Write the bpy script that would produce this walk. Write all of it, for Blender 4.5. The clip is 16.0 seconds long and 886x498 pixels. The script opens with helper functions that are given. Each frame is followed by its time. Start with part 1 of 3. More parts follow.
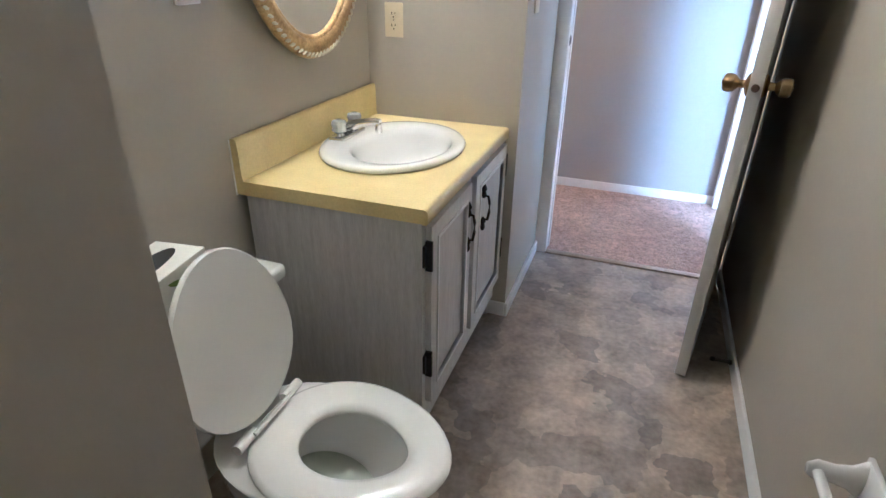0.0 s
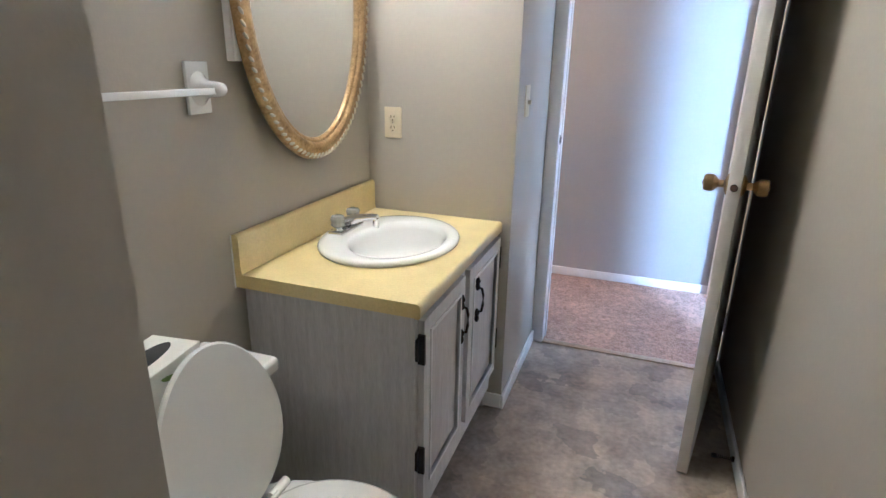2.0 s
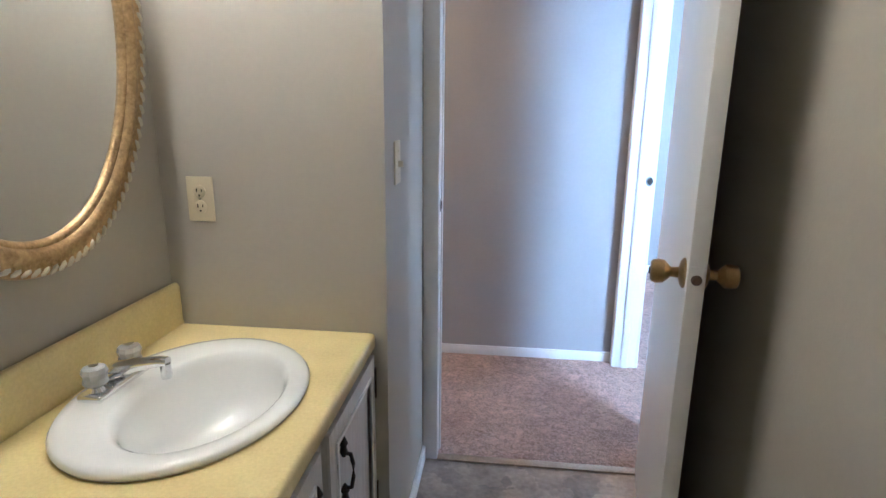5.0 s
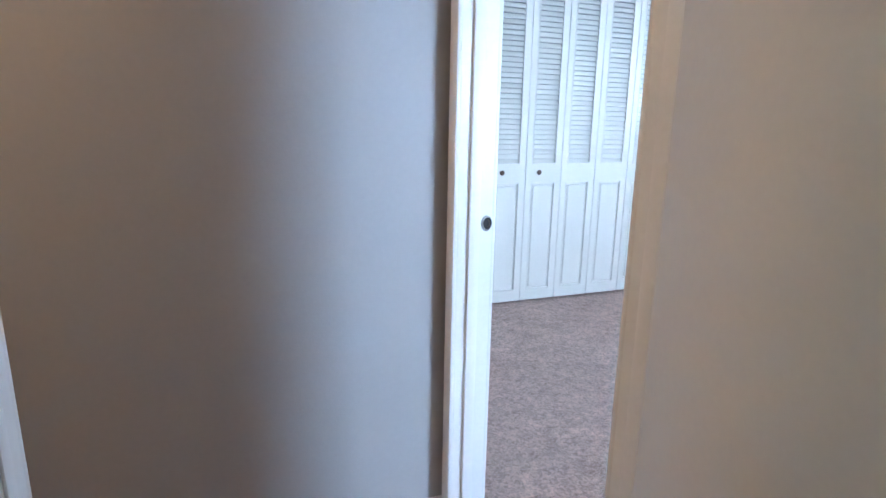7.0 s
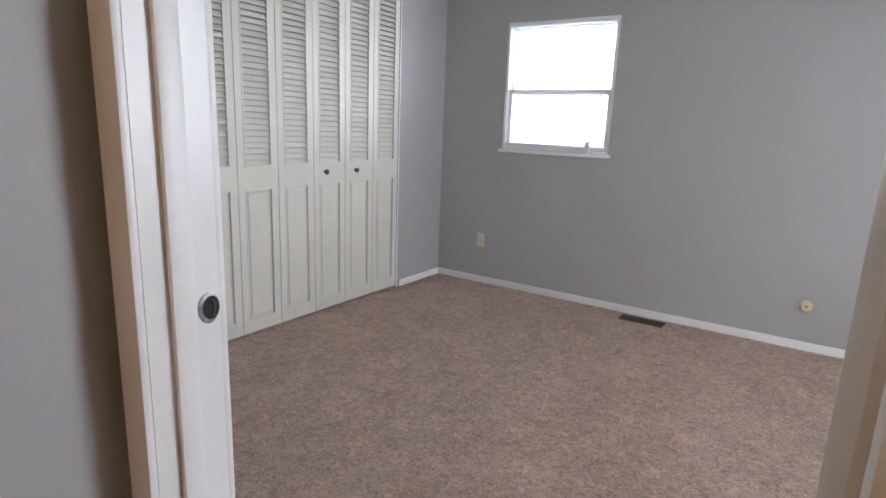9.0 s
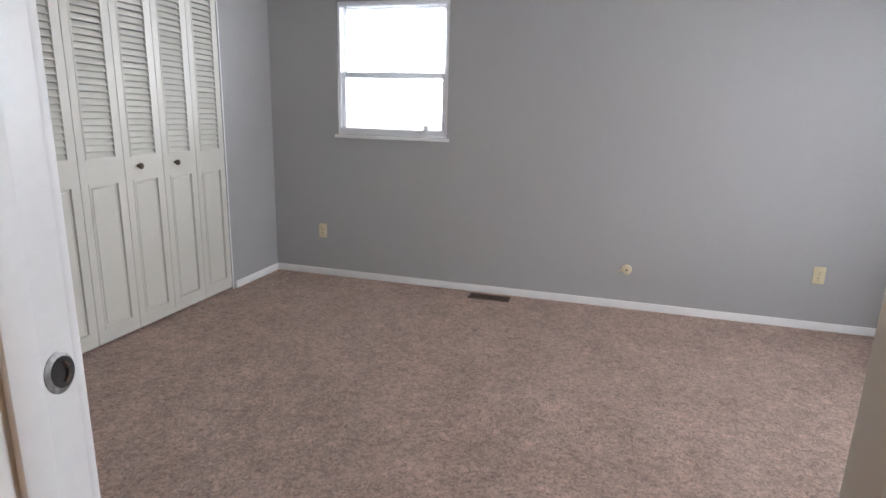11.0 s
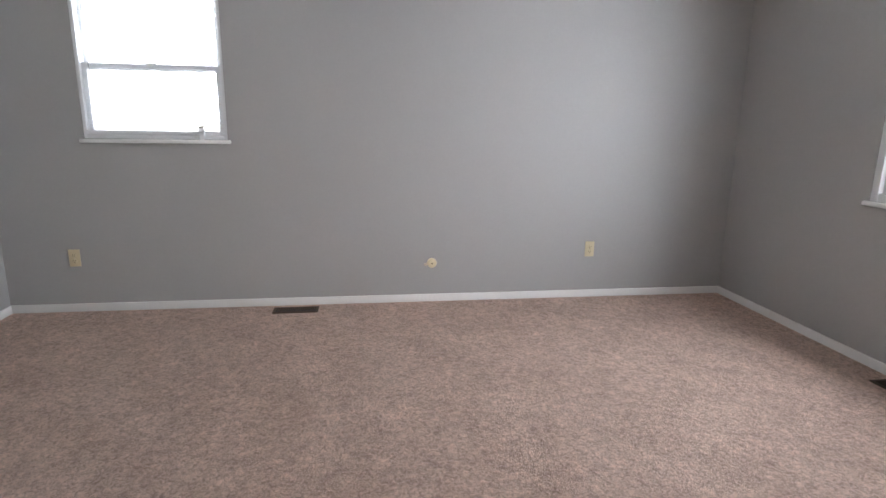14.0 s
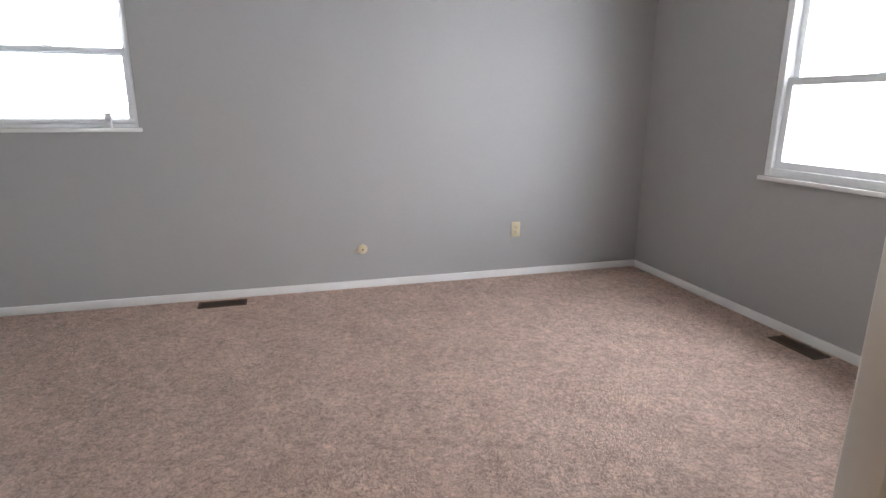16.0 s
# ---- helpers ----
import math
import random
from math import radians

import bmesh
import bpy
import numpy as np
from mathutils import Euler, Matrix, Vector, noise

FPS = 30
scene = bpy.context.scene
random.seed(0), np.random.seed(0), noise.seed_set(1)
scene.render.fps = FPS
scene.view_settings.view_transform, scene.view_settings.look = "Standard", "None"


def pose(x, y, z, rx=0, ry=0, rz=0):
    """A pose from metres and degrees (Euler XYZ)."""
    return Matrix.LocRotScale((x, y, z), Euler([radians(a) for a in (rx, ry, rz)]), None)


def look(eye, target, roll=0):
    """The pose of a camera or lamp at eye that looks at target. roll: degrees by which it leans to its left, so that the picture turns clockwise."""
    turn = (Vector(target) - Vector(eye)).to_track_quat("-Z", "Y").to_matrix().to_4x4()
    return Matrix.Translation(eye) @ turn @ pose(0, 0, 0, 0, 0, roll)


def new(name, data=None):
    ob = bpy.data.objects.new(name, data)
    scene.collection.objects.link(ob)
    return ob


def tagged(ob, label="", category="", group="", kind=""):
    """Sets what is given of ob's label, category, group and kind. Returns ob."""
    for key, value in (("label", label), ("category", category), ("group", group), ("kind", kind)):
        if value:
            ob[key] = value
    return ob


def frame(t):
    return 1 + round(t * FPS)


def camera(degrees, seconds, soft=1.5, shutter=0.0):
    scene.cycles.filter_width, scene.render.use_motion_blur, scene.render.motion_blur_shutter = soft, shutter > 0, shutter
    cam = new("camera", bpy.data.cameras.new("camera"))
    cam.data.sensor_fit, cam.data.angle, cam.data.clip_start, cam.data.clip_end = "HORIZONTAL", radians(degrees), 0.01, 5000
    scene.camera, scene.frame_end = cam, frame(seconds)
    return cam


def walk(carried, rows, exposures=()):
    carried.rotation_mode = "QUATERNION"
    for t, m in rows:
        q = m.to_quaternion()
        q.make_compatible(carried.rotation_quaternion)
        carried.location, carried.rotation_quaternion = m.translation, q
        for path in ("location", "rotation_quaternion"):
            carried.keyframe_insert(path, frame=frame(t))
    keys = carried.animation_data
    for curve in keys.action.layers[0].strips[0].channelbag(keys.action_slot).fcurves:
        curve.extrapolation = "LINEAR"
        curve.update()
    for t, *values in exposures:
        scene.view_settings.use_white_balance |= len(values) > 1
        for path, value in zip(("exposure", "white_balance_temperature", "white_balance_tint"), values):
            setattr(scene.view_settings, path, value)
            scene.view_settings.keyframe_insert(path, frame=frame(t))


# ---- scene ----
cam = camera(76.7, 16.0)

PATH = [
    (0, (0.981, -1.945, 1.316), (0.394, -0.265, 0.403), 0.99),
    (0.5, (0.99, -1.947, 1.328), (0.381, -0.243, 0.476), 1.11),
    (1, (1.003, -1.945, 1.342), (0.391, -0.209, 0.56), 1.08),
    (1.5, (1.006, -1.954, 1.346), (0.386, -0.188, 0.638), 1.15),
    (2, (1.009, -1.96, 1.352), (0.374, -0.173, 0.717), 1.09),
    (2.5, (1.003, -1.968, 1.356), (0.36, -0.161, 0.79), 1.02),
    (3, (0.994, -1.971, 1.355), (0.367, -0.141, 0.849), 0.99),
    (3.2, (0.994, -1.97, 1.357), (0.377, -0.132, 0.866), 1.03),
    (5.3, (0.842, -1.115, 1.353), (0.696, 0.822, 0.875), 0.66),
    (5.5, (0.829, -0.963, 1.353), (0.723, 0.977, 0.878), 0.74),
    (6, (0.791, -0.605, 1.352), (0.905, 1.337, 0.886), 1.2),
    (6.5, (0.802, -0.282, 1.336), (1.233, 1.614, 0.867), 1.57),
    (7, (0.875, 0.07, 1.324), (1.565, 1.892, 0.872), 1.03),
    (7.5, (0.885, 0.328, 1.306), (1.886, 2.003, 0.869), 1.53),
    (8, (0.922, 0.567, 1.328), (2.117, 2.109, 0.888), 2.27),
    (8.5, (1.028, 0.742, 1.312), (2.441, 2.09, 0.881), 1.98),
    (9, (1.115, 0.855, 1.298), (2.744, 1.933, 0.867), 2.21),
    (9.5, (1.147, 0.951, 1.302), (2.939, 1.729, 0.876), 2.31),
    (9.7, (1.145, 0.975, 1.307), (2.976, 1.654, 0.878), 2.18),
    (11.8, (1.206, 1.149, 1.295), (3.108, 1.547, 0.821), 1.73),
    (12, (1.235, 1.202, 1.288), (3.153, 1.519, 0.819), 1.76),
    (12.5, (1.315, 1.19, 1.276), (3.255, 1.323, 0.81), 1.54),
    (13, (1.358, 1.237, 1.303), (3.299, 1.141, 0.831), 1.48),
    (13.5, (1.338, 1.274, 1.311), (3.272, 1.067, 0.844), 1.26),
    (14, (1.312, 1.275, 1.275), (3.241, 0.999, 0.829), 0.87),
    (14.5, (1.291, 1.29, 1.256), (3.206, 0.928, 0.81), 0.74),
    (15, (1.276, 1.308, 1.257), (3.177, 0.888, 0.798), 0.59),
    (15.5, (1.261, 1.312, 1.26), (3.145, 0.835, 0.787), 0.52),
    (16, (1.295, 1.326, 1.267), (3.157, 0.787, 0.776), 0.39),
]
EXPOSURES = [(0.0, 1.85, 4250, 7), (3.0, 1.8, 4250, 7), (5.5, 1.15, 4420, 6), (6.5, 0.9, 4750, 7), (7.5, 0.45, 5050, 6), (8.2, 0.08, 5850, 9), (9.0, -0.15, 6350, 14), (12.0, -0.18, 6450, 14), (14.5, -0.05, 6500, 13), (16.0, 0.0, 6500, 13)]
walk(cam, [(t, look(eye, target, roll)) for t, eye, target, roll in PATH], EXPOSURES)

# ---- world and lights ----
world = bpy.data.worlds.new("world")
scene.world = world
world.use_nodes = True
sky = world.node_tree.nodes.new("ShaderNodeTexSky")
sky.sky_type = "NISHITA"
sky.sun_disc = False
sky.sun_elevation, sky.sun_rotation = radians(38), radians(200)
world.node_tree.links.new(sky.outputs[0], world.node_tree.nodes["Background"].inputs[0])
world.node_tree.nodes["Background"].inputs[1].default_value = 0.1

sun = new("sun", bpy.data.lights.new("sun", "SUN"))
sun.data.energy, sun.data.angle, sun.data.color = 0.8, radians(20), (1, 0.97, 0.93)
sun.matrix_world = look((0, 0, 8), (0.6, 1.6, 6.2))


def window_lamp(name, m, w, h, power):
    lamp = new(name, bpy.data.lights.new(name, "AREA"))
    lamp.data.shape, lamp.data.size, lamp.data.size_y = "RECTANGLE", w, h
    lamp.data.energy, lamp.data.color = power, (0.86, 0.93, 1.0)
    lamp.matrix_world = m


window_lamp("east_daylight", look((5.40, 2.57, 1.70), (2.6, 2.57, 0.4)), 0.9, 1.0, 42)
window_lamp("south_daylight", look((3.387, -1.75, 1.75), (3.387, 1.6, 0.4)), 1.5, 1.5, 175)
LAMP_GLOW = 85.0
HALL_GLOW = 50.0

# ---- materials ----


def material(name, color, rough=0.5, metal=0.0, scale=8.0, vary=0.06, fine=120.0, bump=0.0, bump_scale=200.0, stretch=(1, 1, 1), coat=0.0, tint=None, spread=0.5):
    """A surface with variation at two scales and a fine relief."""
    m = bpy.data.materials.new(name)
    m.use_nodes = True
    n, l = m.node_tree.nodes, m.node_tree.links
    b = n["Principled BSDF"]
    b.inputs["Roughness"].default_value, b.inputs["Metallic"].default_value = rough, metal
    b.inputs["Coat Weight"].default_value = coat
    geo = n.new("ShaderNodeTexCoord")
    mp = n.new("ShaderNodeMapping")
    mp.inputs["Scale"].default_value = stretch
    l.new(geo.outputs["Object"], mp.inputs[0])
    big, small = n.new("ShaderNodeTexNoise"), n.new("ShaderNodeTexNoise")
    big.inputs["Scale"].default_value, small.inputs["Scale"].default_value = scale, fine
    big.inputs["Detail"].default_value = small.inputs["Detail"].default_value = 4
    l.new(mp.outputs[0], big.inputs["Vector"])
    l.new(mp.outputs[0], small.inputs["Vector"])
    add = n.new("ShaderNodeMix")
    add.data_type = "FLOAT"
    add.inputs[0].default_value = spread
    l.new(big.outputs[0], add.inputs[2])
    l.new(small.outputs[0], add.inputs[3])
    ramp = n.new("ShaderNodeValToRGB")
    other = tint or color
    ramp.color_ramp.elements[0].position, ramp.color_ramp.elements[1].position = 0.3, 0.7
    ramp.color_ramp.elements[0].color = (*[c * (1 - vary) for c in other], 1)
    ramp.color_ramp.elements[1].color = (*[min(1, c * (1 + vary)) for c in color], 1)
    l.new(add.outputs[0], ramp.inputs[0])
    l.new(ramp.outputs[0], b.inputs["Base Color"])
    if bump:
        tex, bp = n.new("ShaderNodeTexNoise"), n.new("ShaderNodeBump")
        tex.inputs["Scale"].default_value, tex.inputs["Detail"].default_value = bump_scale, 3
        l.new(mp.outputs[0], tex.inputs["Vector"])
        l.new(tex.outputs[0], bp.inputs["Height"])
        bp.inputs["Strength"].default_value, bp.inputs["Distance"].default_value = bump, 0.004
        l.new(bp.outputs[0], b.inputs["Normal"])
    return m


M = {
    "wall": material("grey_wall_paint", (0.395, 0.39, 0.385), 0.55, scale=1.2, vary=0.03, fine=60, bump=0.10, bump_scale=140),
    # Same paint as wall, with the bathroom lamp's warm light in its colour.
    "lamp_warmed_wall": material("lamp_warmed_grey_paint", (0.43, 0.395, 0.322), 0.5, scale=1.2, vary=0.03, fine=60, bump=0.10, bump_scale=140),
    "ceiling": material("white_ceiling_paint", (0.78, 0.77, 0.75), 0.8, scale=2, vary=0.02, bump=0.3, bump_scale=90),
    "trim": material("white_trim_paint", (0.84, 0.835, 0.82), 0.35, scale=5, vary=0.03, fine=80, bump=0.06, bump_scale=60),
    "door": material("door_paint", (0.70, 0.68, 0.64), 0.32, scale=3, vary=0.025, fine=90, bump=0.04, bump_scale=80),
    "closet": material("closet_paint", (0.66, 0.64, 0.575), 0.38, scale=4, vary=0.03, fine=60, bump=0.05, bump_scale=80),
    "laminate": material("yellow_laminate", (0.78, 0.65, 0.29), 0.32, scale=9, vary=0.05, fine=160, tint=(0.70, 0.57, 0.24)),
    "laminate_edge": material("worn_laminate_edge", (0.80, 0.70, 0.46), 0.35, scale=12, vary=0.05),
    "vanity": material("pickled_oak", (0.66, 0.64, 0.62), 0.45, scale=10, vary=0.09, fine=50, stretch=(7, 7, 0.7), bump=0.12, bump_scale=40, tint=(0.56, 0.54, 0.52)),
    "porcelain": material("white_porcelain", (0.86, 0.85, 0.81), 0.12, scale=3, vary=0.015, coat=0.5),
    "seat": material("white_seat_plastic", (0.84, 0.83, 0.78), 0.22, scale=4, vary=0.015, coat=0.2),
    "chrome": material("chrome", (0.78, 0.78, 0.80), 0.12, 1.0, vary=0.03),
    "brass": material("antique_brass", (0.42, 0.29, 0.13), 0.28, 1.0, scale=20, vary=0.18),
    "gold": material("antique_gold_leaf", (0.52, 0.37, 0.17), 0.42, 0.75, scale=28, vary=0.25, fine=130, bump=0.3, bump_scale=90, tint=(0.33, 0.21, 0.09)),
    "silver": material("silvered_rope_bead", (0.60, 0.56, 0.42), 0.35, 0.8, scale=40, vary=0.25),
    "iron": material("black_iron", (0.025, 0.023, 0.022), 0.45, 0.4, scale=30, vary=0.2, bump=0.2),
    "ivory": material("ivory_plastic", (0.66, 0.58, 0.38), 0.3, scale=6, vary=0.03),
    "dark": material("dark_slot", (0.02, 0.018, 0.016), 0.7, vary=0.1),
    "bronze": material("brown_register_metal", (0.085, 0.05, 0.03), 0.6, 0.0, scale=20, vary=0.15),
    "vinyl_frame": material("white_window_vinyl", (0.80, 0.81, 0.82), 0.3, scale=6, vary=0.02),
    "blind": material("white_blind_slat", (0.82, 0.83, 0.85), 0.4, scale=6, vary=0.02),
    "valance": material("beige_blind_rail", (0.55, 0.48, 0.38), 0.5, scale=6, vary=0.05),
    "box": material("floral_tissue_box", (0.82, 0.80, 0.72), 0.5, scale=22, vary=0.05),
    "leafprint": material("printed_green_leaf", (0.20, 0.27, 0.06), 0.5, scale=40, vary=0.2),
    "petalprint": material("printed_pink_petal", (0.52, 0.25, 0.38), 0.5, scale=40, vary=0.2),
    "ground": material("pale_ground", (0.35, 0.36, 0.33), 0.9, scale=0.6, vary=0.2),
    "siding": material("pale_siding", (0.7, 0.7, 0.68), 0.6, scale=1, vary=0.05),
    "worn": material("worn_steel", (0.35, 0.34, 0.33), 0.5, 0.7, scale=90, vary=0.5, bump=0.4),
    "mirror": material("mirror_silver", (0.88, 0.89, 0.88), 0.01, 1.0, vary=0.0),
    "ceramic": material("white_ceramic", (0.82, 0.82, 0.81), 0.1, scale=5, vary=0.015, coat=0.4),
    "water": material("bowl_water", (0.55, 0.58, 0.50), 0.03, vary=0.03),
    "brasslip": material("threshold_metal", (0.45, 0.36, 0.26), 0.4, 0.7, scale=30, vary=0.2),
}


def vinyl_floor():
    m = material("mottled_stone_vinyl", (0.40, 0.335, 0.275), 0.42, scale=9, vary=0.22, fine=45, bump=0.12, bump_scale=50, tint=(0.25, 0.21, 0.175), spread=0.4)
    n, l = m.node_tree.nodes, m.node_tree.links
    b = n["Principled BSDF"]
    base = b.inputs["Base Color"].links[0].from_socket
    co, warp, mix = n.new("ShaderNodeTexCoord"), n.new("ShaderNodeTexNoise"), n.new("ShaderNodeMix")
    warp.inputs["Scale"].default_value = 14
    mix.data_type, mix.blend_type = "RGBA", "ADD"
    mix.inputs[0].default_value = 0.10
    l.new(co.outputs["Object"], warp.inputs["Vector"])
    l.new(co.outputs["Object"], mix.inputs[6])
    l.new(warp.outputs["Color"], mix.inputs[7])
    vor = n.new("ShaderNodeTexVoronoi")
    vor.distance = "CHEBYCHEV"
    vor.inputs["Scale"].default_value = 7.5
    l.new(mix.outputs[2], vor.inputs["Vector"])
    sep, ramp = n.new("ShaderNodeSeparateColor"), n.new("ShaderNodeValToRGB")
    l.new(vor.outputs["Color"], sep.inputs[0])
    l.new(sep.outputs[0], ramp.inputs[0])
    ramp.color_ramp.elements[0].color, ramp.color_ramp.elements[1].color = (0.78, 0.78, 0.79, 1), (1.34, 1.29, 1.20, 1)
    mul = n.new("ShaderNodeMix")
    mul.data_type, mul.blend_type = "RGBA", "MULTIPLY"
    mul.inputs[0].default_value = 1
    l.new(base, mul.inputs[6])
    l.new(ramp.outputs[0], mul.inputs[7])
    l.new(mul.outputs[2], b.inputs["Base Color"])
    return m


def glow(name, color, strength):
    m = bpy.data.materials.new(name)
    m.use_nodes = True
    b = m.node_tree.nodes["Principled BSDF"]
    b.inputs["Emission Color"].default_value, b.inputs["Emission Strength"].default_value = (*color, 1), strength
    return m


def clear(name, color, rough):
    m = bpy.data.materials.new(name)
    m.use_nodes = True
    b = m.node_tree.nodes["Principled BSDF"]
    b.inputs["Base Color"].default_value, b.inputs["Roughness"].default_value = (*color, 1), rough
    b.inputs["Transmission Weight"].default_value, b.inputs["IOR"].default_value = 1, 1.45
    return m


def plush_carpet():
    m = material("pink_beige_carpet", (0.60, 0.445, 0.37), 0.95, scale=4, vary=0.16, fine=15, tint=(0.50, 0.355, 0.285), spread=0.5)
    n, l = m.node_tree.nodes, m.node_tree.links
    b = n["Principled BSDF"]
    b.inputs["Sheen Weight"].default_value = 0.15
    base = b.inputs["Base Color"].links[0].from_socket
    co = n.new("ShaderNodeTexCoord")
    tuft, ramp, mul = n.new("ShaderNodeTexNoise"), n.new("ShaderNodeValToRGB"), n.new("ShaderNodeMix")
    tuft.inputs["Scale"].default_value, tuft.inputs["Detail"].default_value, tuft.inputs["Roughness"].default_value = 46, 6, 0.75
    tuft.inputs["Distortion"].default_value = 1.2
    l.new(co.outputs["Object"], tuft.inputs["Vector"])
    l.new(tuft.outputs[0], ramp.inputs[0])
    ramp.color_ramp.elements[0].position, ramp.color_ramp.elements[1].position = 0.34, 0.60
    ramp.color_ramp.elements[0].color, ramp.color_ramp.elements[1].color = (0.54, 0.46, 0.41, 1), (1.32, 1.28, 1.26, 1)
    mul.data_type, mul.blend_type = "RGBA", "MULTIPLY"
    mul.inputs[0].default_value = 1
    l.new(base, mul.inputs[6])
    l.new(ramp.outputs[0], mul.inputs[7])
    l.new(mul.outputs[2], b.inputs["Base Color"])
    bp = n.new("ShaderNodeBump")
    bp.inputs["Strength"].default_value, bp.inputs["Distance"].default_value = 1.0, 0.03
    l.new(tuft.outputs[0], bp.inputs["Height"])
    l.new(bp.outputs[0], b.inputs["Normal"])
    return m


M["carpet"] = plush_carpet()
M["vinyl"] = vinyl_floor()
M["bulb"] = glow("warm_bulb", (1.0, 0.74, 0.47), LAMP_GLOW)
M["dome"] = glow("warm_dome", (1.0, 0.56, 0.25), HALL_GLOW)
M["overcast"] = glow("white_overcast_distance", (0.93, 0.97, 1.0), 2.6)
M["glass"] = clear("window_glass", (1, 1, 1), 0.0)
M["acrylic"] = clear("clear_acrylic", (0.93, 0.94, 0.95), 0.12)
M["acrylic"].node_tree.nodes["Principled BSDF"].inputs["Transmission Weight"].default_value = 0.6

# ---- shapes ----


def add_box(bm, x0, x1, y0, y1, z0, z1, bevel=0.0, seg=2):
    tmp = bmesh.new()
    bmesh.ops.create_cube(tmp, size=1, matrix=Matrix.LocRotScale(((x0 + x1) / 2, (y0 + y1) / 2, (z0 + z1) / 2), None, (abs(x1 - x0), abs(y1 - y0), abs(z1 - z0))))
    if bevel:
        bmesh.ops.bevel(tmp, geom=tmp.edges[:], offset=bevel, segments=seg, affect="EDGES", profile=0.5)
    me = bpy.data.meshes.new("tmp")
    tmp.to_mesh(me)
    tmp.free()
    bm.from_mesh(me)
    bpy.data.meshes.remove(me)
    return bm


def box(*a, **k):
    return add_box(bmesh.new(), *a, **k)


def add_loft(bm, rings, closed=True, cap=True):
    """Joins rings of points, each of one length, into a skin."""
    vs = [[bm.verts.new(p) for p in ring] for ring in rings]
    n = len(rings[0])
    for a, b in zip(vs, vs[1:]):
        for i in range(n if closed else n - 1):
            j = (i + 1) % n
            bm.faces.new((a[i], a[j], b[j], b[i]))
    if cap:
        bm.faces.new(list(reversed(vs[0])))
        bm.faces.new(vs[-1])
    return bm


def add_lathe(bm, profile, m=Matrix(), seg=24, cap=True):
    rings = [[m @ Vector((r * math.cos(2 * math.pi * i / seg), r * math.sin(2 * math.pi * i / seg), z)) for i in range(seg)] for r, z in profile]
    return add_loft(bm, rings, cap=cap)


def lathe(profile, m=Matrix(), seg=24, cap=True):
    return add_lathe(bmesh.new(), profile, m, seg, cap)


def add_tube(bm, pts, r, seg=10):
    rings = []
    pts = [Vector(p) for p in pts]
    for i, p in enumerate(pts):
        d = (pts[min(i + 1, len(pts) - 1)] - pts[max(i - 1, 0)]).normalized()
        q = d.to_track_quat("Z", "Y").to_matrix()
        rings.append([p + q @ Vector((r * math.cos(2 * math.pi * k / seg), r * math.sin(2 * math.pi * k / seg), 0)) for k in range(seg)])
    return add_loft(bm, rings)


def tube(pts, r, seg=10):
    return add_tube(bmesh.new(), pts, r, seg)


def mesh_from(name, bm, mat, smooth=None):
    bmesh.ops.recalc_face_normals(bm, faces=bm.faces[:])
    if smooth is not None:
        lim = radians(smooth)
        for f in bm.faces:
            f.smooth = True
        for e in bm.edges:
            if len(e.link_faces) == 2 and e.calc_face_angle(0) > lim:
                e.smooth = False
    me = bpy.data.meshes.new(name)
    bm.to_mesh(me)
    bm.free()
    me.materials.append(mat)
    return me


def part(name, bm, mat, parent=None, label="", smooth=40):
    ob = new(name, mesh_from(name, bm, mat, smooth))
    if parent:
        ob.parent = parent
    return tagged(ob, label)


def structure(name, bm, mat, label, category="wall", smooth=None):
    return tagged(part(name, bm, mat, None, "", smooth), label, category, kind="structure")


def thing(name, label, category, m=Matrix(), group="", kind=""):
    ob = new(name)
    ob.matrix_basis = m
    ob.empty_display_size = 0.05
    return tagged(ob, label, category, group, kind)


def boxes(*rows):
    bm = bmesh.new()
    for r in rows:
        add_box(bm, *r)
    return bm


# ---- plan ----
H = 2.345
NIB = 0.577
BATH_E = 1.453
DOOR_Y, HALL_S, HALL_N = 0.645, 0.755, 1.654
JL, JR = 0.635, 1.448
BX0, BX1 = 1.493, 1.602
BJ0, BJ1 = 0.789, 1.58
EAST, SOUTH, NORTH = 5.155, -1.441, 3.576
BACK = NORTH + 0.70
CL0, CL1, CLH = 2.238, 4.548, 2.295
W1 = (2.141, 3.003, 1.135, 2.08)
W2 = (2.787, 3.987, 0.887, 2.08)
DH = 2.04

# The bathroom walls carry the lamp's warmth in their base colour.
structure("wall_bath_west", boxes((-0.12, 0, -3.0, 0, 0, H)), M["lamp_warmed_wall"], "grey painted bathroom wall behind vanity and toilet, lamp warmth in its colour")
structure("wall_bath_nib", boxes((-0.12, NIB, 0, DOOR_Y, 0, H)), M["lamp_warmed_wall"], "grey painted wall block at the end of the vanity")
structure("wall_bath_door", boxes((-1.5, JL - 0.02, DOOR_Y, HALL_S, 0, H), (JL - 0.02, JR + 0.02, DOOR_Y, HALL_S, DH + 0.02, H), (JR + 0.02, BX0, DOOR_Y, HALL_S, 0, H)), M["wall"], "grey painted wall with the bathroom doorway")
structure("wall_bath_east", boxes((BATH_E, BX1, -3.0, DOOR_Y, 0, H)), M["lamp_warmed_wall"], "grey painted wall beside the open bathroom door")
structure("wall_bath_south", boxes((-0.12, BX1, -3.12, -3.0, 0, H)), M["lamp_warmed_wall"], "plain grey painted end wall")
structure("wall_partition", boxes((0, 0.442, -1.86, -1.49, 0, H)), M["lamp_warmed_wall"], "grey painted partition wall beside the toilet")
